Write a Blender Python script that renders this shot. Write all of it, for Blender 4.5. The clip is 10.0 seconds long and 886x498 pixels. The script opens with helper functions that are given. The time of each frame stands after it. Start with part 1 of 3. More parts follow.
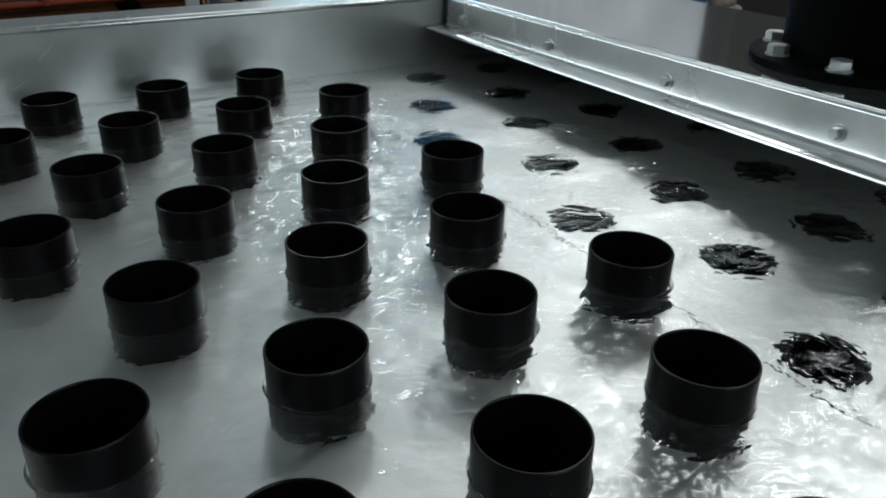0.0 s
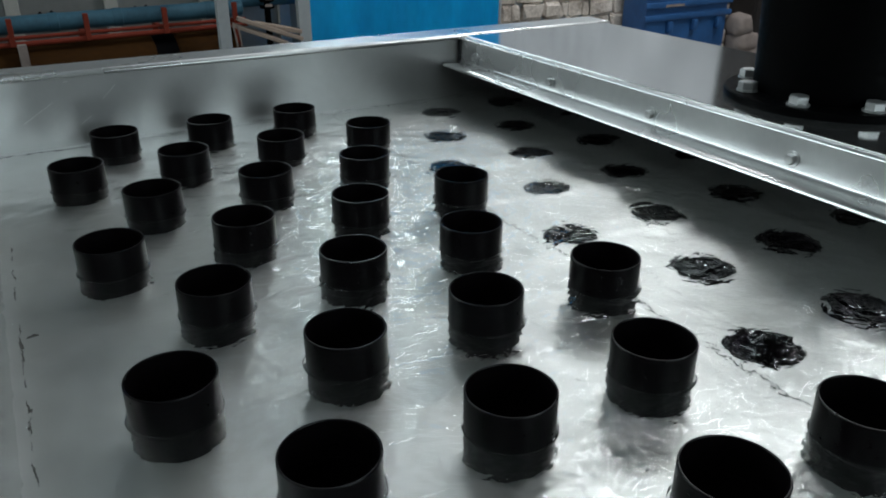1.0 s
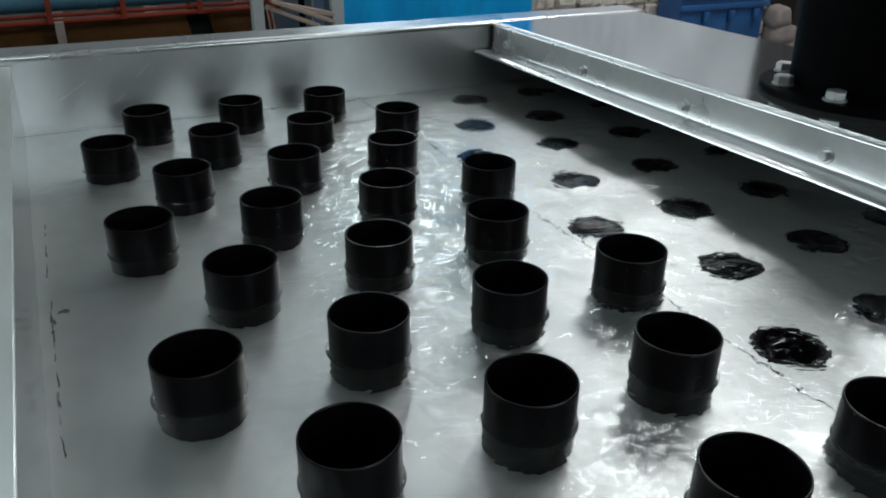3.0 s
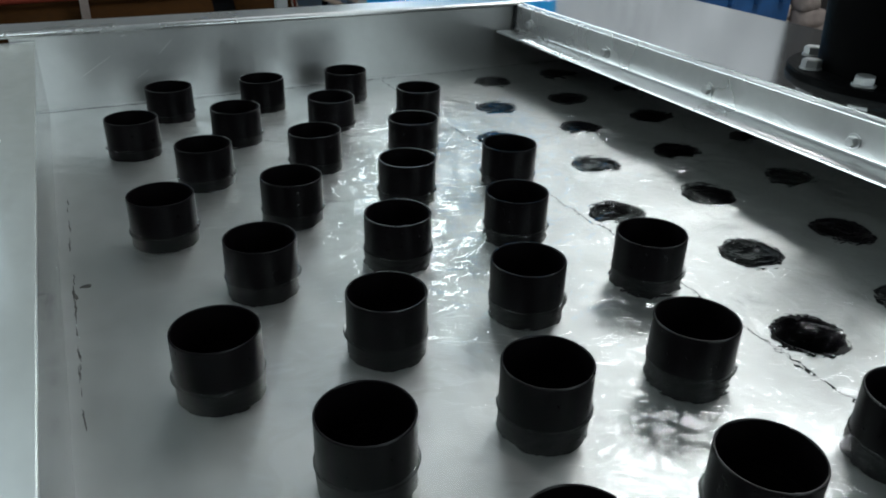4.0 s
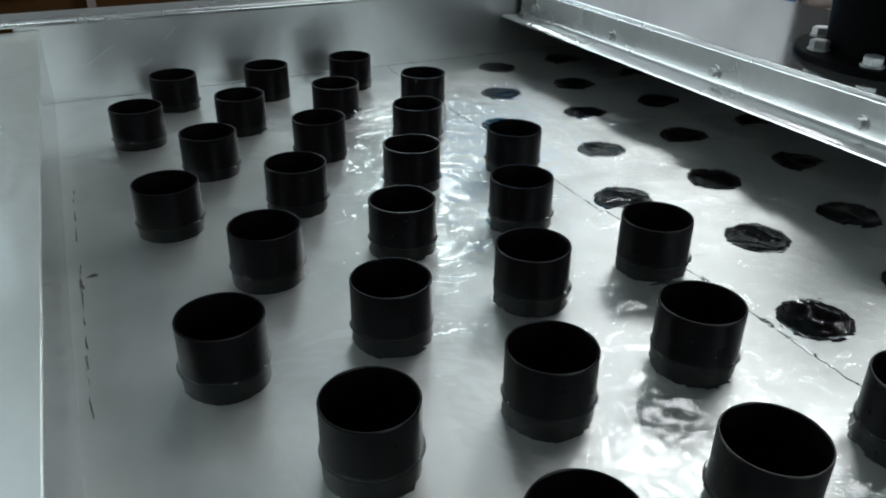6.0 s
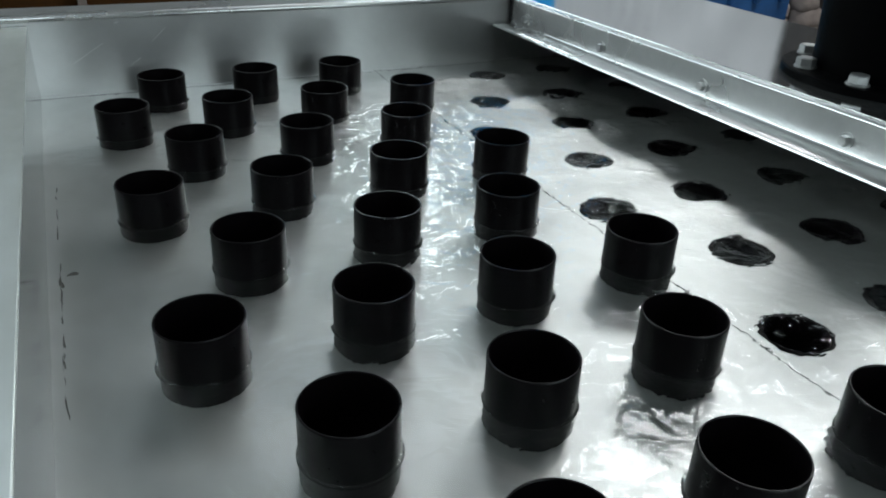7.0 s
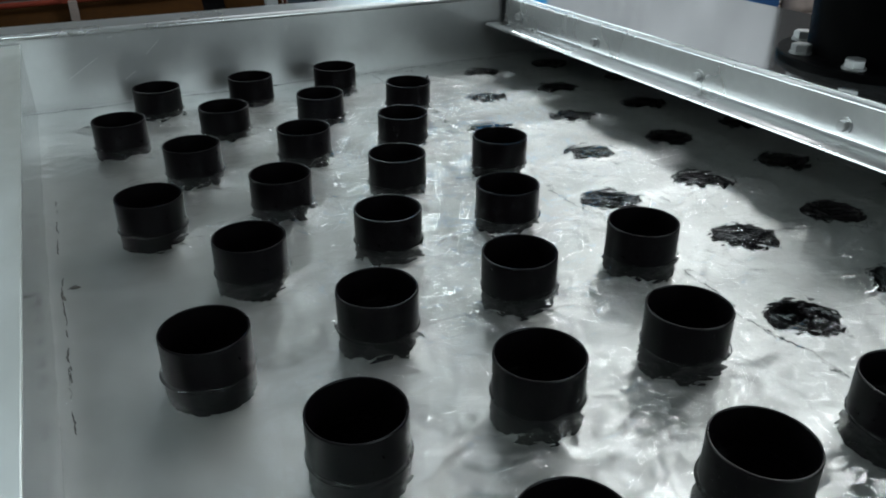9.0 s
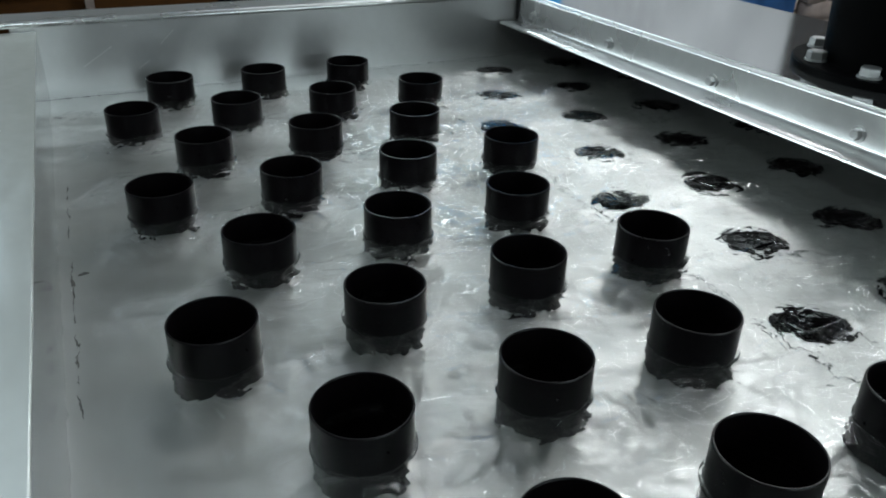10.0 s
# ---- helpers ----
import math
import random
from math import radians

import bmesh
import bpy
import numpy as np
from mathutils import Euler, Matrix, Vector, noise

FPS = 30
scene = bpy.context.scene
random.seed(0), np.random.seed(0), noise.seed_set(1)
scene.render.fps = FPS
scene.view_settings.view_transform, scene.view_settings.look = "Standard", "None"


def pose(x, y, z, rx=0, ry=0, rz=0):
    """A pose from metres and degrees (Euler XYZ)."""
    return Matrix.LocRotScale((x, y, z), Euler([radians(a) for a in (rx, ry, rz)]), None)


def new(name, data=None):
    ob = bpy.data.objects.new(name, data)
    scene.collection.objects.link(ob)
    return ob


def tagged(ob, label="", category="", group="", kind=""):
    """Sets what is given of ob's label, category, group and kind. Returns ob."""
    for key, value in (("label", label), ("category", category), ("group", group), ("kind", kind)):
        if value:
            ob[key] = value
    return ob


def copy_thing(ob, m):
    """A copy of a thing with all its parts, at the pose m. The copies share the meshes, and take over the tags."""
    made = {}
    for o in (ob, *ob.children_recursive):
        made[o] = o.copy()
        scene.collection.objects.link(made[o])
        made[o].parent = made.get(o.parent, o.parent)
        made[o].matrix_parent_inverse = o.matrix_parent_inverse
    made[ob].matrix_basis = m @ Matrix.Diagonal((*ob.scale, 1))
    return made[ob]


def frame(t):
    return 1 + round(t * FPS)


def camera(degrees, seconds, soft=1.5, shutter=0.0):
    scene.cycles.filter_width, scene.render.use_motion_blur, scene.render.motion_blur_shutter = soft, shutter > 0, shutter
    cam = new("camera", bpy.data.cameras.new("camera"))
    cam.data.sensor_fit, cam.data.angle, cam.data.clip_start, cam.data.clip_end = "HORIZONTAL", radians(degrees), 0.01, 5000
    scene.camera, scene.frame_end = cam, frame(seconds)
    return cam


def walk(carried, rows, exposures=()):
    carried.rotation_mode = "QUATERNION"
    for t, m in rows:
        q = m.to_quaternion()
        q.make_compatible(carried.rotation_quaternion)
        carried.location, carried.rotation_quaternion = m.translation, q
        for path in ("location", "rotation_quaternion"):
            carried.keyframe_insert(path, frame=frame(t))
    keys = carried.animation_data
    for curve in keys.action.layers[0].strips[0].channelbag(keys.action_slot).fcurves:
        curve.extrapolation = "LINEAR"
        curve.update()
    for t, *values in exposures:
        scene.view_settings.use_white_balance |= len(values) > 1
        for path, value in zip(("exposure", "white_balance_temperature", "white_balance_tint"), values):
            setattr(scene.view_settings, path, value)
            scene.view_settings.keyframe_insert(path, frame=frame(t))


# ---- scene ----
cam = camera(59.51, 10.0, soft=1.9)
PATH = [
    (0, pose(-0.0150, -1.2000, 0.3876, 63.394, -0.906, -31.546)),
    (0.3, pose(-0.0425, -1.2406, 0.4074, 63.980, -0.841, -31.845)),
    (0.6, pose(-0.0625, -1.2923, 0.4241, 64.842, -0.568, -30.919)),
    (0.9, pose(-0.0745, -1.3330, 0.4388, 65.219, -0.271, -30.061)),
    (1, pose(-0.0719, -1.3279, 0.4354, 65.227, -0.180, -29.953)),
    (1.5, pose(-0.0719, -1.3280, 0.4356, 65.222, -0.122, -29.753)),
    (2, pose(-0.0712, -1.3277, 0.4354, 65.150, -0.208, -29.281)),
    (2.5, pose(-0.0715, -1.3284, 0.4360, 64.865, -0.439, -28.516)),
    (4, pose(-0.0712, -1.3278, 0.4342, 62.841, -1.250, -25.819)),
    (4.5, pose(-0.0700, -1.3282, 0.4339, 62.361, -0.093, -26.222)),
    (5, pose(-0.0679, -1.3282, 0.4336, 61.758, 0.354, -26.062)),
    (6.5, pose(-0.0664, -1.3287, 0.4327, 62.023, -1.479, -25.415)),
    (7, pose(-0.0643, -1.3288, 0.4310, 62.435, -2.163, -25.705)),
    (7.5, pose(-0.0634, -1.3282, 0.4317, 62.550, -2.121, -25.807)),
    (8, pose(-0.0627, -1.3280, 0.4315, 62.593, -1.174, -26.098)),
    (8.5, pose(-0.0616, -1.3280, 0.4313, 62.541, -0.203, -26.618)),
    (9, pose(-0.0626, -1.3276, 0.4314, 62.479, -0.034, -26.596)),
    (9.5, pose(-0.0639, -1.3270, 0.4322, 62.339, -1.120, -25.757)),
    (10, pose(-0.0652, -1.3265, 0.4318, 62.267, -1.261, -25.434)),
]
walk(cam, PATH, [(0, -0.5), (1, -0.52), (2.5, -0.49), (4, -0.35), (7, -0.34), (10, -0.32)])

# ---- light: a hall whose unseen skylights and windows follow reflections and shadow edges, or add fill ----
ROOF_Z, HALL_Z = 4.2, -1.6
HX0, HX1, HY0, HY1 = -6.0, 8.0, -6.0, 6.5
DAY, NOON = (0.83, 0.98, 0.99), (0.93, 0.98, 1.0)  # lamp tints: greener for most openings, more neutral for the skylights at the right


def opening_lamp(m, sx, sy, watts, tint=DAY):
    """An area lamp in an unseen opening of that size; it shines along its own -z."""
    lamp = bpy.data.lights.new("opening_lamp", "AREA")
    lamp.shape, lamp.size, lamp.size_y, lamp.energy, lamp.color = "RECTANGLE", sx, sy, watts, tint
    ob = new("opening_lamp", lamp)
    ob.matrix_world = m


# skylights: middle x and y, sizes, watts; the last is added to brighten the left rim
SKYLIGHTS = [(5.35, 0.9, 1.1, 2.6, 205), (3.8, 2.2, 0.8, 1.4, 85), (-2.45, -1.2, 0.6, 5.0, 60), (1.8, 3.1, 1.9, 3.2, 14), (-1.15, 3.8, 0.8, 1.8, 5)]
for x, y, sx, sy, watts in SKYLIGHTS:
    opening_lamp(pose(x, y, ROOF_Z + 0.03), sx, sy, watts, NOON if x > 3 else DAY)
# windows: wall, middle along it, middle height, width, height, watts; the last is added to brighten the left rim
WINDOWS = [("north", 3.45, 3.35, 1.0, 1.5, 85), ("north", -4.1, 2.1, 3.2, 2.4, 100), ("west", 4.2, 2.1, 4.2, 2.4, 220), ("south", 2.4, 1.9, 5.0, 2.4, 140), ("north", -1.5, 3.0, 1.0, 1.7, 5)]
for wall, c, z, w, h, watts in WINDOWS:
    m = {"north": pose(c, HY1 + 0.1, z, 90, 0, 180), "south": pose(c, HY0 - 0.1, z, 90, 0, 0), "west": pose(HX0 - 0.1, c, z, 90, 0, -90), "east": pose(HX1 + 0.1, c, z, 90, 0, 90)}[wall]
    opening_lamp(m, w, h, watts)

world = bpy.data.worlds.new("world")
scene.world = world
world.use_nodes = True
wn = world.node_tree
sky = wn.nodes.new("ShaderNodeTexSky")
sky.sky_type, sky.sun_disc = "NISHITA", False
sky.sun_elevation, sky.sun_rotation = radians(50), radians(40)
wn.links.new(sky.outputs[0], wn.nodes["Background"].inputs[0])
wn.nodes["Background"].inputs[1].default_value = 0.1


# ---- materials ----
def nodes_of(name):
    m = bpy.data.materials.new(name)
    m.use_nodes = True
    nt = m.node_tree
    return m, nt, nt.nodes["Principled BSDF"]


def noise_node(nt, scale, detail=4.0, stretch=(1, 1, 1), rough=0.55, space="Object"):
    tc = nt.nodes.new("ShaderNodeTexCoord")
    mp = nt.nodes.new("ShaderNodeMapping")
    mp.inputs["Scale"].default_value = stretch
    nt.links.new(tc.outputs[space], mp.inputs[0])
    n = nt.nodes.new("ShaderNodeTexNoise")
    n.inputs["Scale"].default_value, n.inputs["Detail"].default_value, n.inputs["Roughness"].default_value = scale, detail, rough
    nt.links.new(mp.outputs[0], n.inputs["Vector"])
    return n.outputs["Fac"]


def ramp(nt, fac, stops):
    r = nt.nodes.new("ShaderNodeValToRGB")
    e = r.color_ramp.elements
    while len(e) < len(stops):
        e.new(0.5)
    for k, (p, c) in enumerate(stops):
        e[k].position = p
        e[k].color = (*c, 1) if len(c) == 3 else (c[0], c[0], c[0], 1)
    nt.links.new(fac, r.inputs[0])
    return r.outputs[0]


def mixed(nt, fac, a, b, mode="MIX"):
    m = nt.nodes.new("ShaderNodeMix")
    m.data_type, m.blend_type = "RGBA", mode
    for sock, v in ((m.inputs[0], fac), (m.inputs[6], a), (m.inputs[7], b)):
        if hasattr(v, "is_linked"):
            nt.links.new(v, sock)
        else:
            sock.default_value = v if not isinstance(v, tuple) else (*v, 1)
    return m.outputs[2]


def bump(nt, bsdf, height, strength, distance):
    b = nt.nodes.new("ShaderNodeBump")
    b.inputs["Strength"].default_value, b.inputs["Distance"].default_value = strength, distance
    nt.links.new(height, b.inputs["Height"])
    nt.links.new(b.outputs[0], bsdf.inputs["Normal"])


def galvanised(name, base=0.56, rough=0.3, spangle=60, relief=0.15, stretch=(1, 1, 1), tint=(1, 1, 1), metal=0.78, spread=0.1, patch=0.14):
    """Zinc-coated sheet: mottled spangle, cloudy stains and fine waviness."""
    m, nt, p = nodes_of(name)
    p.inputs["Metallic"].default_value = metal
    fine, cloud = noise_node(nt, spangle, 3, stretch), noise_node(nt, 7, 3, stretch)
    lo, hi = [base * (1 - spread) * c for c in tint], [base * (1 + spread) * c for c in tint]
    col = mixed(nt, 0.5, ramp(nt, fine, [(0.0, lo), (1.0, hi)]), ramp(nt, cloud, [(0.0, lo), (1.0, hi)]))
    nt.links.new(col, p.inputs["Base Color"])
    r = nt.nodes.new("ShaderNodeMath")
    r.operation = "MULTIPLY_ADD"
    nt.links.new(cloud, r.inputs[0])
    r.inputs[1].default_value, r.inputs[2].default_value = rough * patch * 2, rough * (1 - patch)
    nt.links.new(r.outputs[0], p.inputs["Roughness"])
    bump(nt, p, noise_node(nt, 14, 3, stretch), relief, 0.004)
    return m


def paint(name, color, rough=0.5, spread=0.25, scale=8, metal=0.0, relief=0.1, dark=None, stretch=(1, 1, 1), grain=None, gloss=0.5):
    """Painted or plain surface with two scales of variation and fine relief."""
    m, nt, p = nodes_of(name)
    p.inputs["Metallic"].default_value = metal
    p.inputs["Specular IOR Level"].default_value = gloss
    big, small = noise_node(nt, scale, 5, stretch), noise_node(nt, grain or scale * 9, 4, stretch)
    lo = dark or tuple(c * (1 - spread) for c in color)
    hi = tuple(min(1, c * (1 + spread * 0.6)) for c in color)
    col = mixed(nt, 0.4, ramp(nt, big, [(0.3, lo), (0.7, hi)]), ramp(nt, small, [(0.3, lo), (0.7, hi)]))
    nt.links.new(col, p.inputs["Base Color"])
    nt.links.new(ramp(nt, small, [(0.3, (rough * 0.85,)), (0.7, (min(1, rough * 1.15),))]), p.inputs["Roughness"])
    bump(nt, p, small, relief, 0.003)
    return m


def water_material():
    m, nt, p = nodes_of("water")
    p.inputs["Base Color"].default_value = (0.97, 1.0, 0.99, 1)
    p.inputs["Roughness"].default_value, p.inputs["IOR"].default_value = 0.03, 1.333
    p.inputs["Transmission Weight"].default_value = 1.0
    p.inputs["Specular IOR Level"].default_value = 0.38
    g = nt.nodes.new("ShaderNodeNewGeometry")
    heights = []
    for scale, detail in (((24, 30, 240), 2.0), ((70, 85, 420), 2.0)):
        mp = nt.nodes.new("ShaderNodeMapping")
        mp.inputs["Scale"].default_value = scale
        nt.links.new(g.outputs["Position"], mp.inputs[0])
        n = nt.nodes.new("ShaderNodeTexNoise")
        n.inputs["Scale"].default_value, n.inputs["Detail"].default_value, n.inputs["Distortion"].default_value = 1.0, detail, 0.6
        nt.links.new(mp.outputs[0], n.inputs["Vector"])
        heights.append(n.outputs["Fac"])
    both = nt.nodes.new("ShaderNodeMath")
    both.operation = "MULTIPLY_ADD"
    nt.links.new(heights[1], both.inputs[0])
    both.inputs[1].default_value = 0.22
    nt.links.new(heights[0], both.inputs[2])
    # calmer away from the inlet
    sep = nt.nodes.new("ShaderNodeSeparateXYZ")
    nt.links.new(g.outputs["Position"], sep.inputs[0])
    calm = nt.nodes.new("ShaderNodeMapRange")
    calm.inputs["From Min"].default_value, calm.inputs["From Max"].default_value = -0.05, 0.45
    calm.inputs["To Min"].default_value, calm.inputs["To Max"].default_value = 0.3, 1.0
    nt.links.new(sep.outputs[0], calm.inputs["Value"])
    # livelier where it stands high
    live = nt.nodes.new("ShaderNodeMapRange")
    live.inputs["From Min"].default_value, live.inputs["From Max"].default_value = 0.037, 0.046
    live.inputs["To Min"].default_value, live.inputs["To Max"].default_value = 0.9, 1.7
    nt.links.new(sep.outputs[2], live.inputs["Value"])
    stir = nt.nodes.new("ShaderNodeMath")
    stir.operation = "MULTIPLY"
    nt.links.new(calm.outputs[0], stir.inputs[0])
    nt.links.new(live.outputs[0], stir.inputs[1])
    h = nt.nodes.new("ShaderNodeMath")
    h.operation = "MULTIPLY"
    nt.links.new(both.outputs[0], h.inputs[0])
    nt.links.new(stir.outputs[0], h.inputs[1])
    bump(nt, p, h.outputs[0], 0.95, 0.0048)
    return m


def film_material():
    """The skin of a ripple: clear and slightly bending the view, with the gloss of water."""
    m = bpy.data.materials.new("ripple_skin")
    m.use_nodes = True
    nt = m.node_tree
    nt.nodes.remove(nt.nodes["Principled BSDF"])
    clear, gloss, mix, fr = [nt.nodes.new("ShaderNode" + k) for k in ("BsdfRefraction", "BsdfGlossy", "MixShader", "Fresnel")]
    clear.inputs["IOR"].default_value, clear.inputs["Roughness"].default_value = 1.15, 0.0
    gloss.inputs["Roughness"].default_value = 0.03
    fr.inputs["IOR"].default_value = 1.333
    nt.links.new(fr.outputs[0], mix.inputs[0])
    nt.links.new(clear.outputs[0], mix.inputs[1])
    nt.links.new(gloss.outputs[0], mix.inputs[2])
    nt.links.new(mix.outputs[0], nt.nodes["Material Output"].inputs[0])
    return m


RIPPLE = film_material()
ZINC_FLOOR = galvanised("zinc_floor", 0.55, 0.33, spangle=34, relief=0.1, stretch=(1, 0.6, 1), tint=(0.99, 1.0, 0.98), metal=0.9, spread=0.25, patch=0.3)
ZINC_WALL = galvanised("zinc_wall", 0.62, 0.305, relief=0.05, metal=0.88)
ZINC_SIDE = galvanised("zinc_side", 0.58, 0.14, relief=0.04, metal=0.97)
ZINC_COVER = galvanised("zinc_cover", 0.74, 0.09, relief=0.05, metal=0.95)
ZINC_RIM = galvanised("zinc_rim", 0.84, 0.26, relief=0.5, stretch=(1, 0.6, 1), tint=(0.97, 1.0, 0.96), metal=0.6, spread=0.14)
ZINC_ANGLE = galvanised("zinc_angle", 0.78, 0.28, relief=0.05, metal=0.92, spread=0.14)
BLACK_PLASTIC = paint("black_plastic", (0.0035, 0.0026, 0.0033), 0.32, 0.2, 20, relief=0.01, gloss=0.13)
BLACK_PAINT = paint("black_pipe_paint", (0.002, 0.002, 0.0023), 0.5, 0.3, 10, gloss=0.03)
BARE_ZINC = galvanised("bare_zinc", 0.9, 0.35, 200)
STEEL = galvanised("bolt_steel", 0.65, 0.3, 200)
DULL_STEEL = galvanised("dull_steel", 0.42, 0.45, 200, metal=0.85)
STAIN = paint("dried_dirt", (0.08, 0.076, 0.07), 0.8, 0.3, 60)
SEALANT = paint("dark_sealant", (0.02, 0.02, 0.022), 0.7)
WATER = water_material()
HALL_WALL = paint("hall_plaster", (0.2, 0.2, 0.19), 0.85, 0.2, 2)
HALL_FLOOR = paint("hall_concrete", (0.2, 0.19, 0.18), 0.85, 0.3, 2)
ROOF = paint("roof_sheet", (0.22, 0.235, 0.235), 0.7, 0.15, 1)
PLASTER = paint("blue_grey_plaster", (0.5, 0.52, 0.54), 0.85, 0.45, 1.5)
PANEL = paint("panel_board", (0.2, 0.2, 0.195), 0.6, 0.2, 3)
BATTEN = paint("pale_batten", (0.42, 0.4, 0.37), 0.6, 0.2, 3)
BLUE_PAINT = paint("blue_pipe_paint", (0.045, 0.12, 0.17), 0.6, 0.4, 4, gloss=0.25)
RED_PAINT = paint("red_oxide_paint", (0.2, 0.03, 0.015), 0.7, 0.35, 6, gloss=0.2)
RUST = paint("brown_rust", (0.05, 0.021, 0.006), 0.9, 0.5, 4, gloss=0.08, stretch=(0.5, 1, 1))
TARP = paint("blue_tarpaulin", (0.01, 0.5, 1.0), 0.4, 0.2, 3, stretch=(1, 1, 0.4), gloss=0.25)
STONE = paint("peeling_stone", (0.72, 0.64, 0.58), 0.9, 0.5, 5, dark=(0.25, 0.19, 0.15))
DARK_BROWN = paint("dark_brown_paint", (0.018, 0.014, 0.013), 0.6, 0.3, 4)
GREY_STEEL = paint("grey_steel_paint", (0.35, 0.37, 0.38), 0.5, 0.15, 3)
MACHINE_BLUE = paint("machine_blue", (0.02, 0.09, 0.25), 0.45, 0.3, 5)
OLD_TIMBER = paint("old_timber", (0.34, 0.26, 0.21), 0.85, 0.35, 6, stretch=(0.2, 1, 1))
WHITE_SACK = paint("white_sack", (0.26, 0.21, 0.19), 0.85, 0.3, 9)


# ---- mesh helpers ----
def part(name, bm, material, parent=None, label="", m=None, smooth=None):
    me = bpy.data.meshes.new(name)
    bm.normal_update()
    bm.to_mesh(me)
    bm.free()
    me.materials.append(material)
    if smooth is not None:
        me.shade_smooth()
        me.set_sharp_from_angle(angle=radians(smooth))
    ob = new(name, me)
    if parent is not None:
        ob.parent = parent
    if m is not None:
        ob.matrix_basis = m
    if label:
        tagged(ob, label)
    return ob


def box(x0, x1, y0, y1, z0, z1, bevel=0.0, bm=None, segments=2):
    bm = bm or bmesh.new()
    r = bmesh.ops.create_cube(bm, size=1)
    for v in r["verts"]:
        v.co = Vector(((x0 + x1) / 2 + v.co.x * (x1 - x0), (y0 + y1) / 2 + v.co.y * (y1 - y0), (z0 + z1) / 2 + v.co.z * (z1 - z0)))
    if bevel:
        es = {e for v in r["verts"] for e in v.link_edges}
        bmesh.ops.bevel(bm, geom=list(es), offset=bevel, segments=segments, affect="EDGES", profile=0.5)
    return bm


def lathe(profile, n=48, bm=None, m=None, closed=True):
    """Turns a closed profile of (radius, height) pairs round the z axis."""
    bm = bm or bmesh.new()
    m = m or Matrix()
    rings = [[bm.verts.new(m @ Vector((r * math.cos(2 * math.pi * k / n), r * math.sin(2 * math.pi * k / n), z))) for k in range(n)] for r, z in profile]
    count = len(rings) if closed else len(rings) - 1
    for a in range(count):
        p, q = rings[a], rings[(a + 1) % len(rings)]
        for k in range(n):
            bm.faces.new((p[k], p[(k + 1) % n], q[(k + 1) % n], q[k]))
    bmesh.ops.recalc_face_normals(bm, faces=bm.faces)
    return bm


def rod(p, q, r, n=24, bm=None, bevel=0.0):
    """A capped cylinder from p to q."""
    p, q = Vector(p), Vector(q)
    L = (q - p).length
    m = Matrix.Translation(p) @ (q - p).to_track_quat("Z", "Y").to_matrix().to_4x4()
    b = bevel or r * 0.08
    return lathe([(1e-4, 0), (r - b, 0), (r, b), (r, L - b), (r - b, L), (1e-4, L)], n, bm, m, closed=False)


def hexhead(r, h, bm=None, m=None, washer=0.0):
    """A hexagon bolt head with a chamfered crown, on a washer."""
    bm = bm or bmesh.new()
    m = m or Matrix()
    z = 0.0
    if washer:
        lathe([(1e-4, 0), (washer, 0), (washer, h * 0.2), (washer * 0.96, h * 0.28), (1e-4, h * 0.28)], 20, bm, m, closed=False)
        z = h * 0.28
    lathe([(1e-4, z), (r, z), (r, z + h * 0.85), (r * 0.86, z + h), (1e-4, z + h)], 6, bm, m, closed=False)
    return bm


def disc(r, h):
    """A washer with eased edges."""
    return lathe([(1e-4, 0), (r, 0), (r, h * 0.7), (r - h * 0.3, h), (1e-4, h)], 24, closed=False)


# ---- the pan ----
A, B = 0.0766, 0.1525           # half the pitch across, and the pitch of the rows
X0, X1, Y0, Y1 = -0.1155, 1.178, -1.66, 0.11
WALL_T = 0.03
HOLE_R = 0.0345
PIPES = [(0, 1), (0, 3), (0, 5), (1, 0), (1, 2), (1, 4), (1, 6), (2, 1), (2, 3), (2, 5), (2, 7), (3, 0), (3, 2), (3, 4), (3, 6),
         (4, 1), (4, 3), (4, 5), (4, 7), (5, 0), (5, 2), (5, 4), (5, 6), (6, 1), (6, 3), (6, 5), (6, 7)]
NOZZLES = [(i, j) for i in range(7, 14) for j in range(0, 9) if (i + j) % 2]


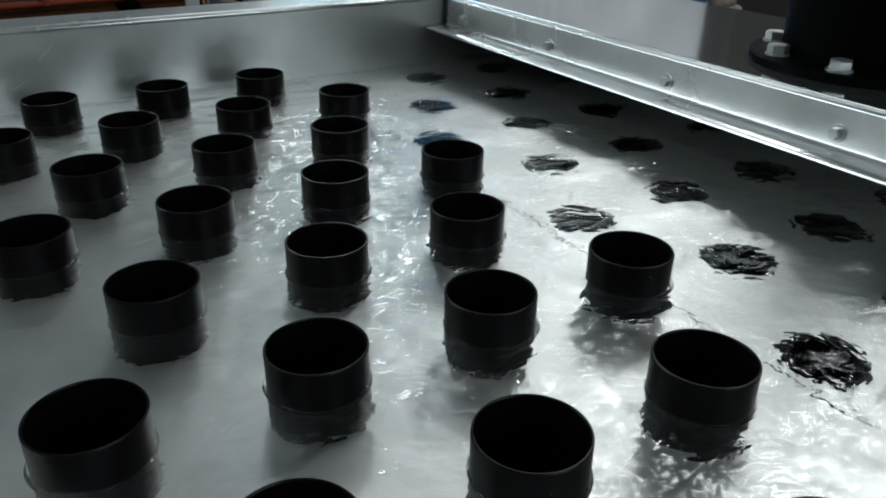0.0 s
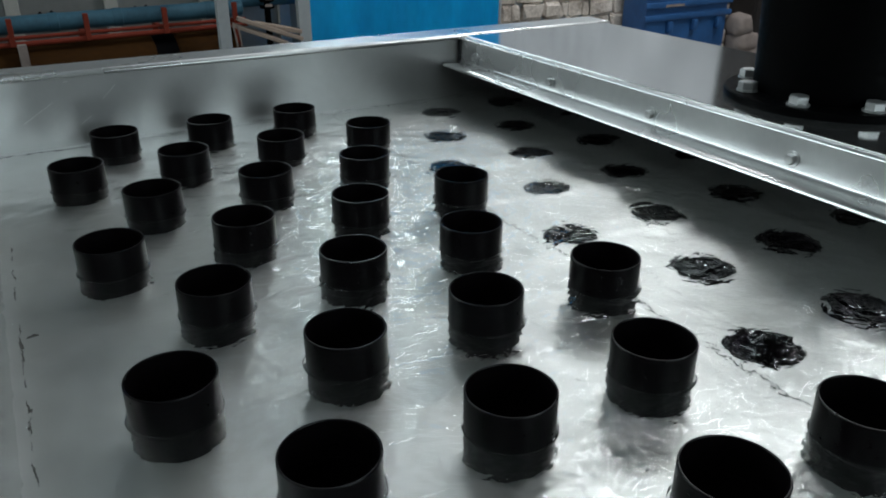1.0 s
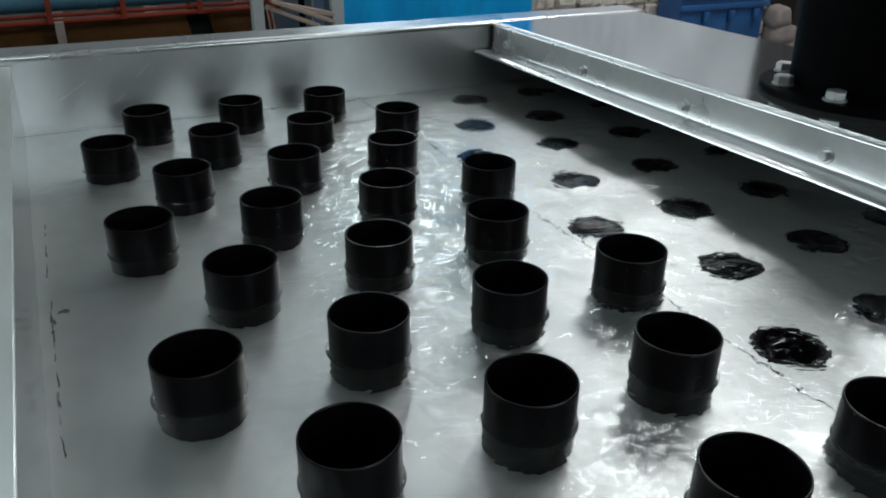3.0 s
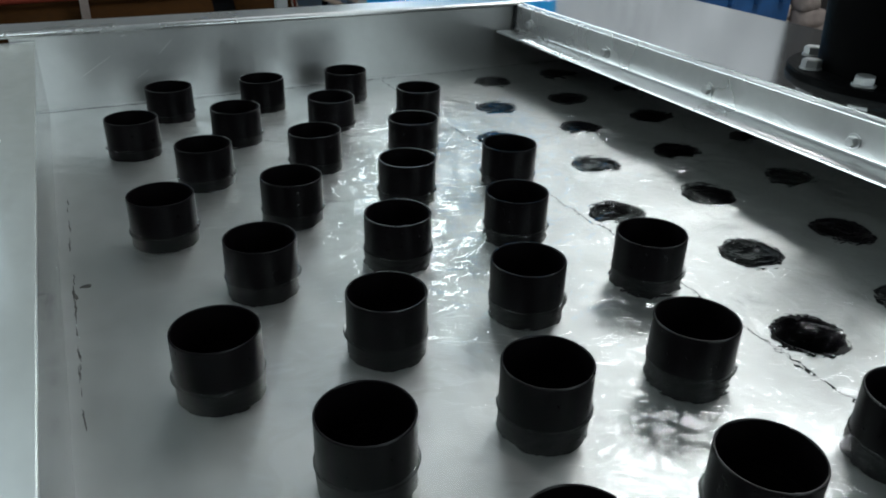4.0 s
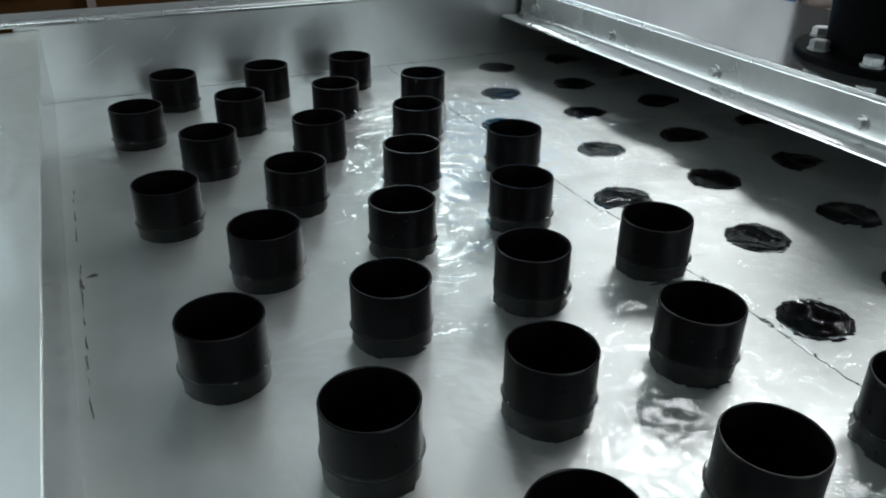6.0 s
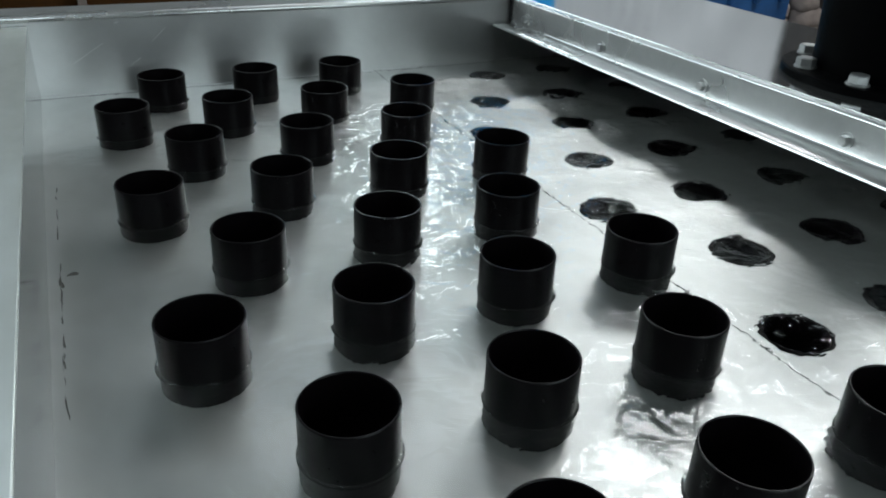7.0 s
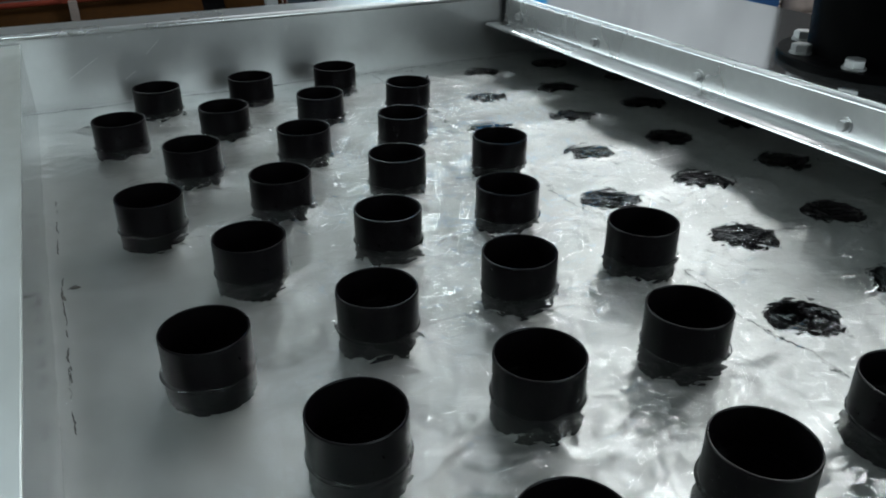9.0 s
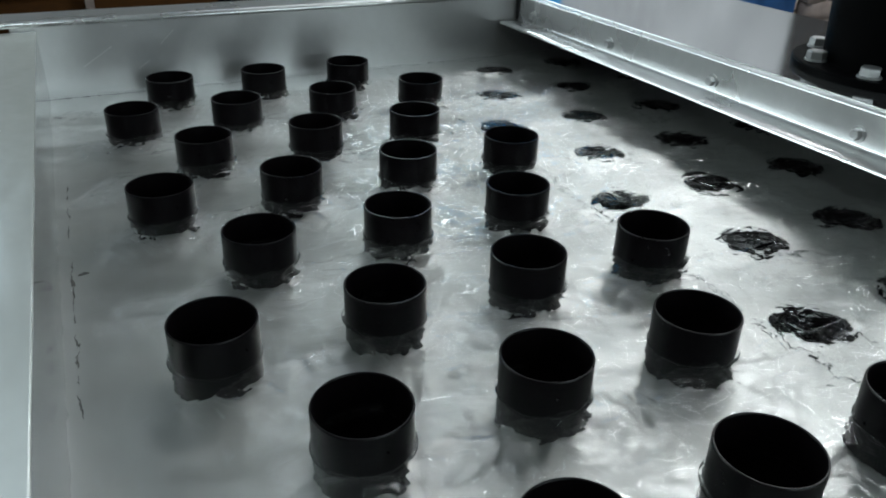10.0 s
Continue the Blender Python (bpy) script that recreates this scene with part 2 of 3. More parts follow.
def floor_mesh():
    """A plate with a round hole at every place of the lattice."""
    bm = bmesh.new()
    holes = set(PIPES) | set(NOZZLES)
    n = 32

    def quad(x0, x1, y0, y1):
        if x1 - x0 > 1e-5 and y1 - y0 > 1e-5:
            bm.faces.new([bm.verts.new((x, y, 0)) for x, y in ((x0, y0), (x1, y0), (x1, y1), (x0, y1))])

    quad(X0, X1, B / 2, Y1)
    quad(X0 - 0.02, X0, Y0, Y1)
    for j in range(0, 9):
        y0, y1 = -j * B - B / 2, -j * B + B / 2
        x = X0
        for i in range(0, 14):
            if (i + j) % 2 and (i, j) in holes:
                cx, cy = i * A, -j * B
                l, r = cx - A * 0.9, cx + A * 0.9
                quad(x, l, y0, y1)
                inner, outer = [], []
                for k in range(n):
                    a = 2 * math.pi * k / n
                    c, s = math.cos(a), math.sin(a)
                    f = min(A * 0.9 / max(abs(c), 1e-9), B / 2 / max(abs(s), 1e-9))
                    inner.append(bm.verts.new((cx + HOLE_R * c, cy + HOLE_R * s, 0)))
                    outer.append(bm.verts.new((cx + f * c, cy + f * s, 0)))
                for k in range(n):
                    bm.faces.new((inner[k], outer[k], outer[(k + 1) % n], inner[(k + 1) % n]))
                for sx in (-1, 1):
                    for sy in (-1, 1):
                        corner = bm.verts.new((cx + sx * A * 0.9, cy + sy * B / 2, 0))
                        a0 = math.atan2(sy * B / 2, sx * A * 0.9) % (2 * math.pi)
                        k = int(a0 / (2 * math.pi) * n)
                        f3 = [corner, outer[k], outer[(k + 1) % n]]
                        bm.faces.new(f3)
                x = r
        quad(x, X1, y0, y1)
    quad(X0, X1, Y0, -8 * B - B / 2)
    bmesh.ops.recalc_face_normals(bm, faces=bm.faces)
    for f in bm.faces:
        if f.normal.z < 0:
            f.normal_flip()
    return bm


def blot(w, l, rnd):
    """A low uneven smear of dirt."""
    bm = bmesh.new()
    n = 12
    ring = [bm.verts.new((w * f * math.cos(2 * math.pi * k / n), l * f * math.sin(2 * math.pi * k / n), 0)) for k in range(n) for f in (rnd.uniform(0.6, 1.2),)]
    top = bm.verts.new((0, 0, 0.0006))
    for k in range(n):
        bm.faces.new((ring[k], ring[(k + 1) % n], top))
    return bm


def skewed(bm):
    """The side sheet closes in a little towards the far end."""
    for v in bm.verts:
        v.co.x += 0.0131 * (v.co.y + 0.45)
    return bm


def build_pan():
    pan = tagged(new("water_pan"), "wide steel water pan with rows of holes in its floor", "pan")
    part("floor_plate", floor_mesh(), ZINC_FLOOR, pan)
    # the far wall: boxed, with a folded top that runs back
    part("end_wall", box(X0 - WALL_T, X1 + WALL_T, Y1, Y1 + WALL_T, -0.02, 0.153, 0.0015), ZINC_WALL, pan)
    part("end_rim", box(X0 - 0.35, X1 + WALL_T, Y1 - 0.003, Y1 + 0.075, 0.1535, 0.161, 0.003), ZINC_ANGLE, pan)
    # rod added along the rim's front edge to catch a line of highlight
    part("rim_highlight_bead", rod((X0 - 0.35, Y1 - 0.004, 0.1555), (X1 + WALL_T, Y1 - 0.004, 0.1555), 0.0042, 16), ZINC_ANGLE, pan, "rounded bead added to the rim's front edge for its highlight line", smooth=60)
    part("side_wall", skewed(box(X0 - WALL_T, X0, Y0 - WALL_T, Y1 - 0.001, -0.02, 0.141, 0.001)), ZINC_SIDE, pan)
    part("side_rim", skewed(box(X0 - 0.22, X0 + 0.001, Y0 - WALL_T, Y1 - 0.004, 0.1415, 0.1455, 0.0015)), ZINC_RIM, pan)
    part("side_wall", box(X1, X1 + WALL_T, Y0 - WALL_T, Y1 - 0.001, -0.02, 0.152, 0.001), ZINC_WALL, pan)
    part("end_wall", box(X0 - WALL_T, X1 + WALL_T, Y0 - WALL_T, Y0, -0.021, 0.145, 0.001), ZINC_WALL, pan)
    part("seam", box(0.4902, 0.4914, -1.3, 0.09, -0.001, 0.0008, 0.0003), SEALANT, pan, "dark sealed joint across the floor sheet")
    part("bend", box(X0 + 0.002, X1 - 0.002, Y1 - 0.011, Y1 - 0.0005, 0.0005, 0.004, 0.0015), ZINC_WALL, pan)
    part("joint_line", box(X0 + 0.002, X1 - 0.002, Y1 - 0.0128, Y1 - 0.0112, 0.0003, 0.0022, 0.0004), SEALANT, pan, "dark joint along the wall's foot")
    for x, z, l, a in ((-0.0224, 0.0962, 0.057, 32), (0.0934, 0.1208, 0.032, 43), (0.0496, 0.0762, 0.023, 34), (0.0274, 0.1441, 0.008, 9)):
        part("scratch", box(-l / 2, l / 2, -0.0004, 0.0004, -0.0004, 0.0004), BARE_ZINC, pan, "bright scratch in the zinc", m=pose(x, Y1 - 0.0002, z, 0, -a, 0))
    rnd = random.Random(12)
    for k in range(26):
        y = -0.28 - 0.5 * rnd.random()
        if -0.5 < y < -0.45:
            continue
        w, l = rnd.uniform(0.0004, 0.001), rnd.uniform(0.004, 0.02)
        part("stain", blot(w, l, rnd), STAIN, pan, m=pose(X0 + 0.0115 + 0.022 * (y + 0.5) + rnd.uniform(-0.001, 0.001), y, 0.0002, 0, 0, rnd.uniform(-4, 4)))
    for x, y, w, l in ((-0.0935, -0.535, 0.007, 0.0035), (-0.1045, -0.55, 0.002, 0.012), (0.33, -1.02, 0.001, 0.004), (0.345, -1.0, 0.001, 0.005), (0.05, -0.98, 0.0015, 0.0015), (0.16, -1.05, 0.0015, 0.002),
                       (0.31, -0.99, 0.002, 0.001), (0.02, -1.1, 0.0012, 0.0012), (0.45, -0.72, 0.0012, 0.006)):
        part("stain", blot(w, l, rnd), STAIN, pan, m=pose(x, y, 0.0002, 0, 0, rnd.uniform(0, 30)))
    # the casing under the pan
    part("casing", box(X0 - WALL_T, X1 + WALL_T, Y0 - WALL_T, Y1 + WALL_T, HALL_Z, -0.16, 0.004), ZINC_WALL, pan)
    for x0, x1, y0, y1 in ((X0 - WALL_T, X1 + WALL_T, Y1 + 0.002, Y1 + WALL_T - 0.002), (X0 - WALL_T, X1 + WALL_T, Y0 - WALL_T + 0.002, Y0 - 0.002),
                           (X0 - WALL_T + 0.002, X0 - 0.002, Y0, Y1), (X1 + 0.002, X1 + WALL_T - 0.002, Y0, Y1)):
        part("skirt", box(x0, x1, y0, y1, -0.161, -0.0195), BLACK_PAINT, pan)
    return pan


def riser_mesh():
    r, t, h = 0.0375, 0.0020, 0.080
    return lathe([(r, -0.14), (r, h - 0.001), (r - 0.0006, h), (r - t + 0.0006, h), (r - t, h - 0.001), (r - t, -0.14)], 56)


def build_pipes():
    first = None
    for i, j in PIPES:
        m = pose(i * A + random.uniform(-0.0012, 0.0012), -j * B + random.uniform(-0.0012, 0.0012), 0, random.uniform(-0.5, 0.5), random.uniform(-0.5, 0.5), random.uniform(0, 360))
        if first is None:
            first = tagged(new("riser_pipe"), "short upright black plastic pipe standing in the pan floor", "pipe", "risers in the pan")
            part("tube", riser_mesh(), BLACK_PLASTIC, first, smooth=30)
            first.matrix_basis = m
        else:
            copy_thing(first, m)


def build_nozzles():
    first = None
    for i, j in NOZZLES:
        m = pose(i * A, -j * B, 0, 0, 0, random.uniform(0, 360))
        if first is None:
            first = tagged(new("floor_nozzle"), "black plastic drain nozzle set flush in the pan floor", "nozzle", "nozzles in the pan floor")
            part("rim", lathe([(0.031, -0.004), (0.031, 0.0016), (0.032, 0.0022), (0.0362, 0.0018), (0.0368, 0.0003), (0.0345, -0.001)], 40), BLACK_PLASTIC, first, smooth=30)
            part("tube", lathe([(0.0305, -0.003), (0.033, -0.003), (0.033, -0.14), (0.0305, -0.14)], 40), BLACK_PLASTIC, first, smooth=30)
            first.matrix_basis = m
        else:
            copy_thing(first, m)


# ---- the water ----
def build_water():
    bm = bmesh.new()
    x0, x1, y0, y1 = X0 - 0.012, X1 + 0.012, Y0 - 0.012, Y1 + 0.012
    nx, ny = 300, 400
    grid = []
    for b in range(ny + 1):
        row = []
        for a in range(nx + 1):
            x, y = x0 + (x1 - x0) * a / nx, y0 + (y1 - y0) * b / ny
            # livelier towards the inlet side
            amp = 0.0002 + 0.0013 * min(1, max(0, (x + 0.1) / 0.6))
            z = amp * (noise.noise((x * 18, y * 18, 0.3)) + 0.6 * noise.noise((x * 42, y * 34, 4.1)))
            row.append(bm.verts.new((x, y, z)))
        grid.append(row)
    # the pipes stand dry inside
    centres = [(i * A, -j * B) for i, j in PIPES]
    dry = set()
    for cx, cy in centres:
        for b in range(int((cy - 0.04 - y0) / (y1 - y0) * ny), int((cy + 0.04 - y0) / (y1 - y0) * ny) + 2):
            for a in range(int((cx - 0.04 - x0) / (x1 - x0) * nx), int((cx + 0.04 - x0) / (x1 - x0) * nx) + 2):
                x, y = x0 + (x1 - x0) * (a + 0.5) / nx, y0 + (y1 - y0) * (b + 0.5) / ny
                if math.hypot(x - cx, y - cy) < 0.0347:
                    dry.add((a, b))
    for b in range(ny):
        for a in range(nx):
            if (a, b) not in dry:
                bm.faces.new((grid[b][a], grid[b][a + 1], grid[b + 1][a + 1], grid[b + 1][a]))
    ob = part("water", bm, WATER, smooth=180)
    ob.visible_shadow = False
    # the water's edge climbing the pipes
    bm = bmesh.new()
    for cx, cy in centres:
        k = random.uniform(0, 6)
        n = 48
        rings = []
        for r, z in ((0.036, 0.0013), (0.0376, 0.001), (0.038, 0.0005), (0.0385, 0.0001), (0.0391, -0.0004), (0.0397, -0.0012)):
            rings.append([bm.verts.new((cx + r * math.cos(2 * math.pi * q / n), cy + r * math.sin(2 * math.pi * q / n), z * (1 + 0.5 * math.sin(3 * 2 * math.pi * q / n + k)) + 0.0003 * math.sin(7 * 2 * math.pi * q / n + k))) for q in range(n)])
        for p, q in zip(rings, rings[1:]):
            for c in range(n):
                bm.faces.new((p[c], q[c], q[(c + 1) % n], p[(c + 1) % n]))
    rim = part("water_edge", bm, WATER, ob, smooth=180)
    rim.visible_shadow = False
    tagged(rim, kind="stuff")
    return tagged(ob, "clear shallow rippled water standing in the pan", "water", kind="structure")


def build_ripples():
    """Trains of short steep ripples that run along the lanes between the rows of pipes; each train is one rigid piece that glides on the water."""
    made = []
    for k, (lane, steep, length, rows) in enumerate(RIPPLE_RUNS):
        bm = bmesh.new()
        w = 0.074 if steep < 1.5 else 0.1
        nx, ny = int(length / 0.0035), int(w / 0.0035)
        g = []
        for b in range(ny + 1):
            row = []
            for a in range(nx + 1):
                u, v = a / nx, b / ny
                x, y = (u - 0.5) * length, (v - 0.5) * w
                edge = 1 - (2 * u - 1) ** 2 * 0.9 - (2 * v - 1) ** 2 * 0.8 + 0.7 * noise.noise((x * 17, y * 22, k * 3.3))
                q = Vector((x * 52 + 1.6 * noise.noise((x * 20, y * 20, k)), y * 44, k * 7.7))
                crest = 1 - abs(noise.noise(q)) * 2.2
                z = -0.0042 + 0.003 * min(1, max(-1, edge * 2)) + steep * (0.003 * crest * min(1, max(0, edge * 2)) + 0.0008 * noise.noise(q * 2.3))
                row.append(bm.verts.new((x, y, z)))
            g.append(row)
        for b in range(ny):
            for a in range(nx):
                f = (g[b][a], g[b][a + 1], g[b + 1][a + 1], g[b + 1][a])
                if max(v.co.z for v in f) > -0.0018:
                    bm.faces.new(f)
        bmesh.ops.delete(bm, geom=[v for v in bm.verts if not v.link_faces], context="VERTS")
        ob = part("ripple_train", bm, RIPPLE, smooth=180)
        ob.visible_shadow = False
        made.append(tagged(ob, "train of short glinting ripples running over the water", "ripples", "ripples in the pan", kind="stuff"))
    return made


def folded(prof, y0, y1, t):
    """A sheet of thickness t folded along a profile of (x, z) pairs, from y0 to y1."""
    bm = bmesh.new()
    inner = []
    for k, p in enumerate(prof):
        a, b = Vector(prof[max(0, k - 1)]), Vector(prof[min(len(prof) - 1, k + 1)])
        d = (b - a).normalized()
        inner.append((p[0] + d.y * t, p[1] - d.x * t))
    ring = list(prof) + inner[::-1]
    front, back = [[bm.verts.new((x, y, z)) for x, z in ring] for y in (y0, y1)]
    m = len(ring)
    for k in range(m):
        bm.faces.new((front[k], front[(k + 1) % m], back[(k + 1) % m], back[k]))
    h = len(prof)
    for side in (front, back):
        for k in range(h - 1):
            bm.faces.new((side[k], side[k + 1], side[m - 2 - k], side[m - 1 - k]))
    bmesh.ops.recalc_face_normals(bm, faces=bm.faces)
    return bm


# ---- the inlet box beside the pan ----
LX, WX, CX1, CZ, LZ = 0.752, 0.797, 1.188, 0.156, 0.105


def build_inlet_box():
    ob = tagged(new("inlet_box"), "galvanised sheet inlet box with a flat screwed cover", "box")
    yb, ye = Y0 + 0.001, Y1 - 0.006
    r, n = 0.006, 6
    prof = [(LX, LZ - 0.004), (LX + 0.0004, LZ - 0.001), (LX + 0.0015, LZ)]
    prof += [(WX - r + r * math.sin(k * math.pi / 2 / n), LZ + r - r * math.cos(k * math.pi / 2 / n)) for k in range(n + 1)]
    q = 0.0035
    prof += [(WX + q - q * math.cos(k * math.pi / 2 / n), CZ - q + q * math.sin(k * math.pi / 2 / n)) for k in range(n + 1)]
    prof.append((WX + 0.014, CZ))
    part("side_angle", folded(prof, yb, ye - 0.003, 0.002), ZINC_ANGLE, ob, "bright folded sheet angle", smooth=50)
    part("cover", box(WX + 0.011, CX1, yb, ye + 0.002, CZ + 0.0002, CZ + 0.0027, 0.001), ZINC_COVER, ob)
    part("cover_edge", box(CX1 + 0.0005, CX1 + 0.004, yb, ye, CZ - 0.04, CZ + 0.001, 0.001), ZINC_WALL, ob)
    part("sealant", box(WX - 0.003, WX + 0.004, ye - 0.003, ye + 0.004, LZ, CZ - 0.003, 0.001), SEALANT, ob, "dark sealant in the corner gap")
    for k in range(7):
        y = 0.0413 - 0.2555 * k
        head = part("screw", hexhead(0.0072, 0.0075), STEEL, ob, m=pose(WX - 0.0021, y, LZ + 0.0185, 0, -90, 0) @ pose(0, 0, 0, 0, 0, random.uniform(0, 60)), smooth=25)
        part("washer", disc(0.0105, 0.002), STEEL, head, m=pose(0, 0, -0.002), smooth=40)
    return ob


def build_supply_pipe():
    ob = tagged(new("supply_pipe"), "large black vertical supply pipe bolted down by a round flange", "pipe")
    cx, cy, z = 0.995, -0.625, CZ + 0.0027
    part("flange", lathe([(0.07, 0), (0.148, 0), (0.148, 0.009), (0.146, 0.011), (0.07, 0.011)], 64), BLACK_PAINT, ob, smooth=30)
    part("tube", lathe([(0.107, 0.011), (0.109, 0.05), (0.122, 0.3), (0.122, 0.34), (0.114, 0.34), (0.114, 0.3), (0.096, 0.05), (0.092, 0.011)], 64), BLACK_PAINT, ob, smooth=30)
    for k in range(8):
        a = radians(107 + 45 * k)
        head = part("bolt", hexhead(0.0138, 0.011), DULL_STEEL, ob, "dull zinc hexagon bolt", m=pose(0.1235 * math.cos(a), 0.1235 * math.sin(a), 0.0141, 0, 0, random.uniform(0, 60)), smooth=25)
        part("washer", disc(0.0155, 0.003), DULL_STEEL, head, m=pose(0, 0, -0.003), smooth=40)
    ob.matrix_basis = pose(cx, cy, z)
    return ob


# ---- the hall ----
def wall_with_windows(name, along, y0, y1, lo, hi, holes, axis):
    """A wall of that thickness, cut through by its windows."""
    bm = bmesh.new()
    us = sorted({lo, hi, *[c - w / 2 for c, z, w, h in holes], *[c + w / 2 for c, z, w, h in holes]})
    zs = sorted({HALL_Z, ROOF_Z, *[z - h / 2 for c, z, w, h in holes], *[z + h / 2 for c, z, w, h in holes]})
    for a, b in zip(us, us[1:]):
        for c, d in zip(zs, zs[1:]):
            if not any(abs((a + b) / 2 - u) < w / 2 and abs((c + d) / 2 - z) < h / 2 for u, z, w, h in holes):
                if axis == "x":
                    box(a, b, y0, y1, c, d, bm=bm)
                else:
                    box(y0, y1, a, b, c, d, bm=bm)
    bmesh.ops.remove_doubles(bm, verts=bm.verts, dist=1e-5)
    return tagged(part(name, bm, HALL_WALL), "pale plastered hall wall", "wall", kind="structure")


def build_hall():
    tagged(part("floor", box(HX0, HX1, HY0, HY1, HALL_Z - 0.1, HALL_Z - 0.001), HALL_FLOOR), "grey concrete hall floor", "floor", kind="structure")
    holes = {k: [w[1:5] for w in WINDOWS if w[0] == k] for k in ("north", "south", "west", "east")}
    wall_with_windows("wall_north", "x", HY1, HY1 + 0.2, HX0, HX1, holes["north"], "x")
    wall_with_windows("wall_south", "x", HY0 - 0.2, HY0, HX0, HX1, holes["south"], "x")
    wall_with_windows("wall_west", "y", HX0 - 0.2, HX0, HY0, HY1, holes["west"], "y")
    wall_with_windows("wall_east", "y", HX1, HX1 + 0.2, HY0, HY1, holes["east"], "y")
    # the roof, out of view: strips round the skylights that hold the lamps
    xs = sorted({HX0, HX1, *[s[0] - s[2] / 2 for s in SKYLIGHTS], *[s[0] + s[2] / 2 for s in SKYLIGHTS]})
    ys = sorted({HY0, HY1, *[s[1] - s[3] / 2 for s in SKYLIGHTS], *[s[1] + s[3] / 2 for s in SKYLIGHTS]})
    bm = bmesh.new()
    for a, b in zip(xs, xs[1:]):
        for c, d in zip(ys, ys[1:]):
            mx, my = (a + b) / 2, (c + d) / 2
            if not any(abs(mx - s[0]) < s[2] / 2 and abs(my - s[1]) < s[3] / 2 for s in SKYLIGHTS):
                box(a, b, c, d, ROOF_Z, ROOF_Z + 0.04, bm=bm)
    tagged(part("ceiling", bm, ROOF), "grey sheet hall roof with skylights", "ceiling", kind="structure")


BY = 4.0
K = (BY + 1.324) / 3.824


def fx(x):
    return -0.068 + (x + 0.068) * K


def fz(z):
    return 0.438 + (z - 0.438) * K


def build_tarpaulin():
    ob = tagged(new("tarpaulin"), "bright blue plastic tarpaulin hung in folds as a screen", "tarpaulin")
    x0, x1, z0, za, zb = fx(1.363), fx(2.515), HALL_Z + 0.05, 1.6, 2.9  # the top line slants
    bm = bmesh.new()
    nx, nz = 90, 40
    g = []
    for b in range(nz + 1):
        row = []
        for a in range(nx + 1):
            u, v = a / nx, b / nz
            y = 0.012 * math.sin(u * 31 + 1.5 * math.sin(v * 4)) + 0.03 * noise.noise((u * 4, v * 2.5, 1.7)) + 0.012 * noise.noise((u * 14 + v * 5, v * 7, 8.2))
            row.append(bm.verts.new((x0 + (x1 - x0) * u, BY + y, z0 + (za + (zb - za) * u - z0) * v)))
        g.append(row)
    for b in range(nz):
        for a in range(nx):
            bm.faces.new((g[b][a], g[b][a + 1], g[b + 1][a + 1], g[b + 1][a]))
    bmesh.ops.solidify(bm, geom=list(bm.faces), thickness=0.004)
    part("sheet", bm, TARP, ob, smooth=60)
    part("pole", rod((x0 - 0.05, BY, za - 0.05), (x1 + 0.05, BY, zb + 0.05), 0.018), GREY_STEEL, ob, "grey steel pole at the top", smooth=40)
    for x, z1 in ((x0 - 0.03, za), (x1 + 0.03, zb)):
        part("post", rod((x, BY + 0.06, HALL_Z), (x, BY + 0.06, z1 + 0.05), 0.018), GREY_STEEL, ob, smooth=40)


def build_stone_wall():
    x0, x1, y = fx(2.53), fx(4.9), BY + 0.12
    ob = tagged(part("stone_wall", box(x0, x1, y + 0.03, y + 0.3, HALL_Z, 3.0), PLASTER), "pale stone wall with peeling plaster and rust stains", "wall", kind="structure")
    rnd = random.Random(4)
    z = fz(-0.62)
    while z < 0.5:
        h = rnd.uniform(0.07, 0.2)
        x = x0 - rnd.uniform(0, 0.1)
        while x < x1 - 0.08:
            w = rnd.uniform(0.07, 0.3)
            w = min(w, x1 - x)
            bm = box(x + 0.006, x + w - 0.006, y - rnd.uniform(0, 0.03), y + 0.035, z + 0.003, z + h - 0.003, 0.02, segments=1)
            for v in bm.verts:
                v.co += Vector((rnd.uniform(-0.018, 0.018), rnd.uniform(-0.01, 0.0), rnd.uniform(-0.018, 0.018)))
            part("stone", bm, STONE, ob)
            x += w
        z += h
    return ob


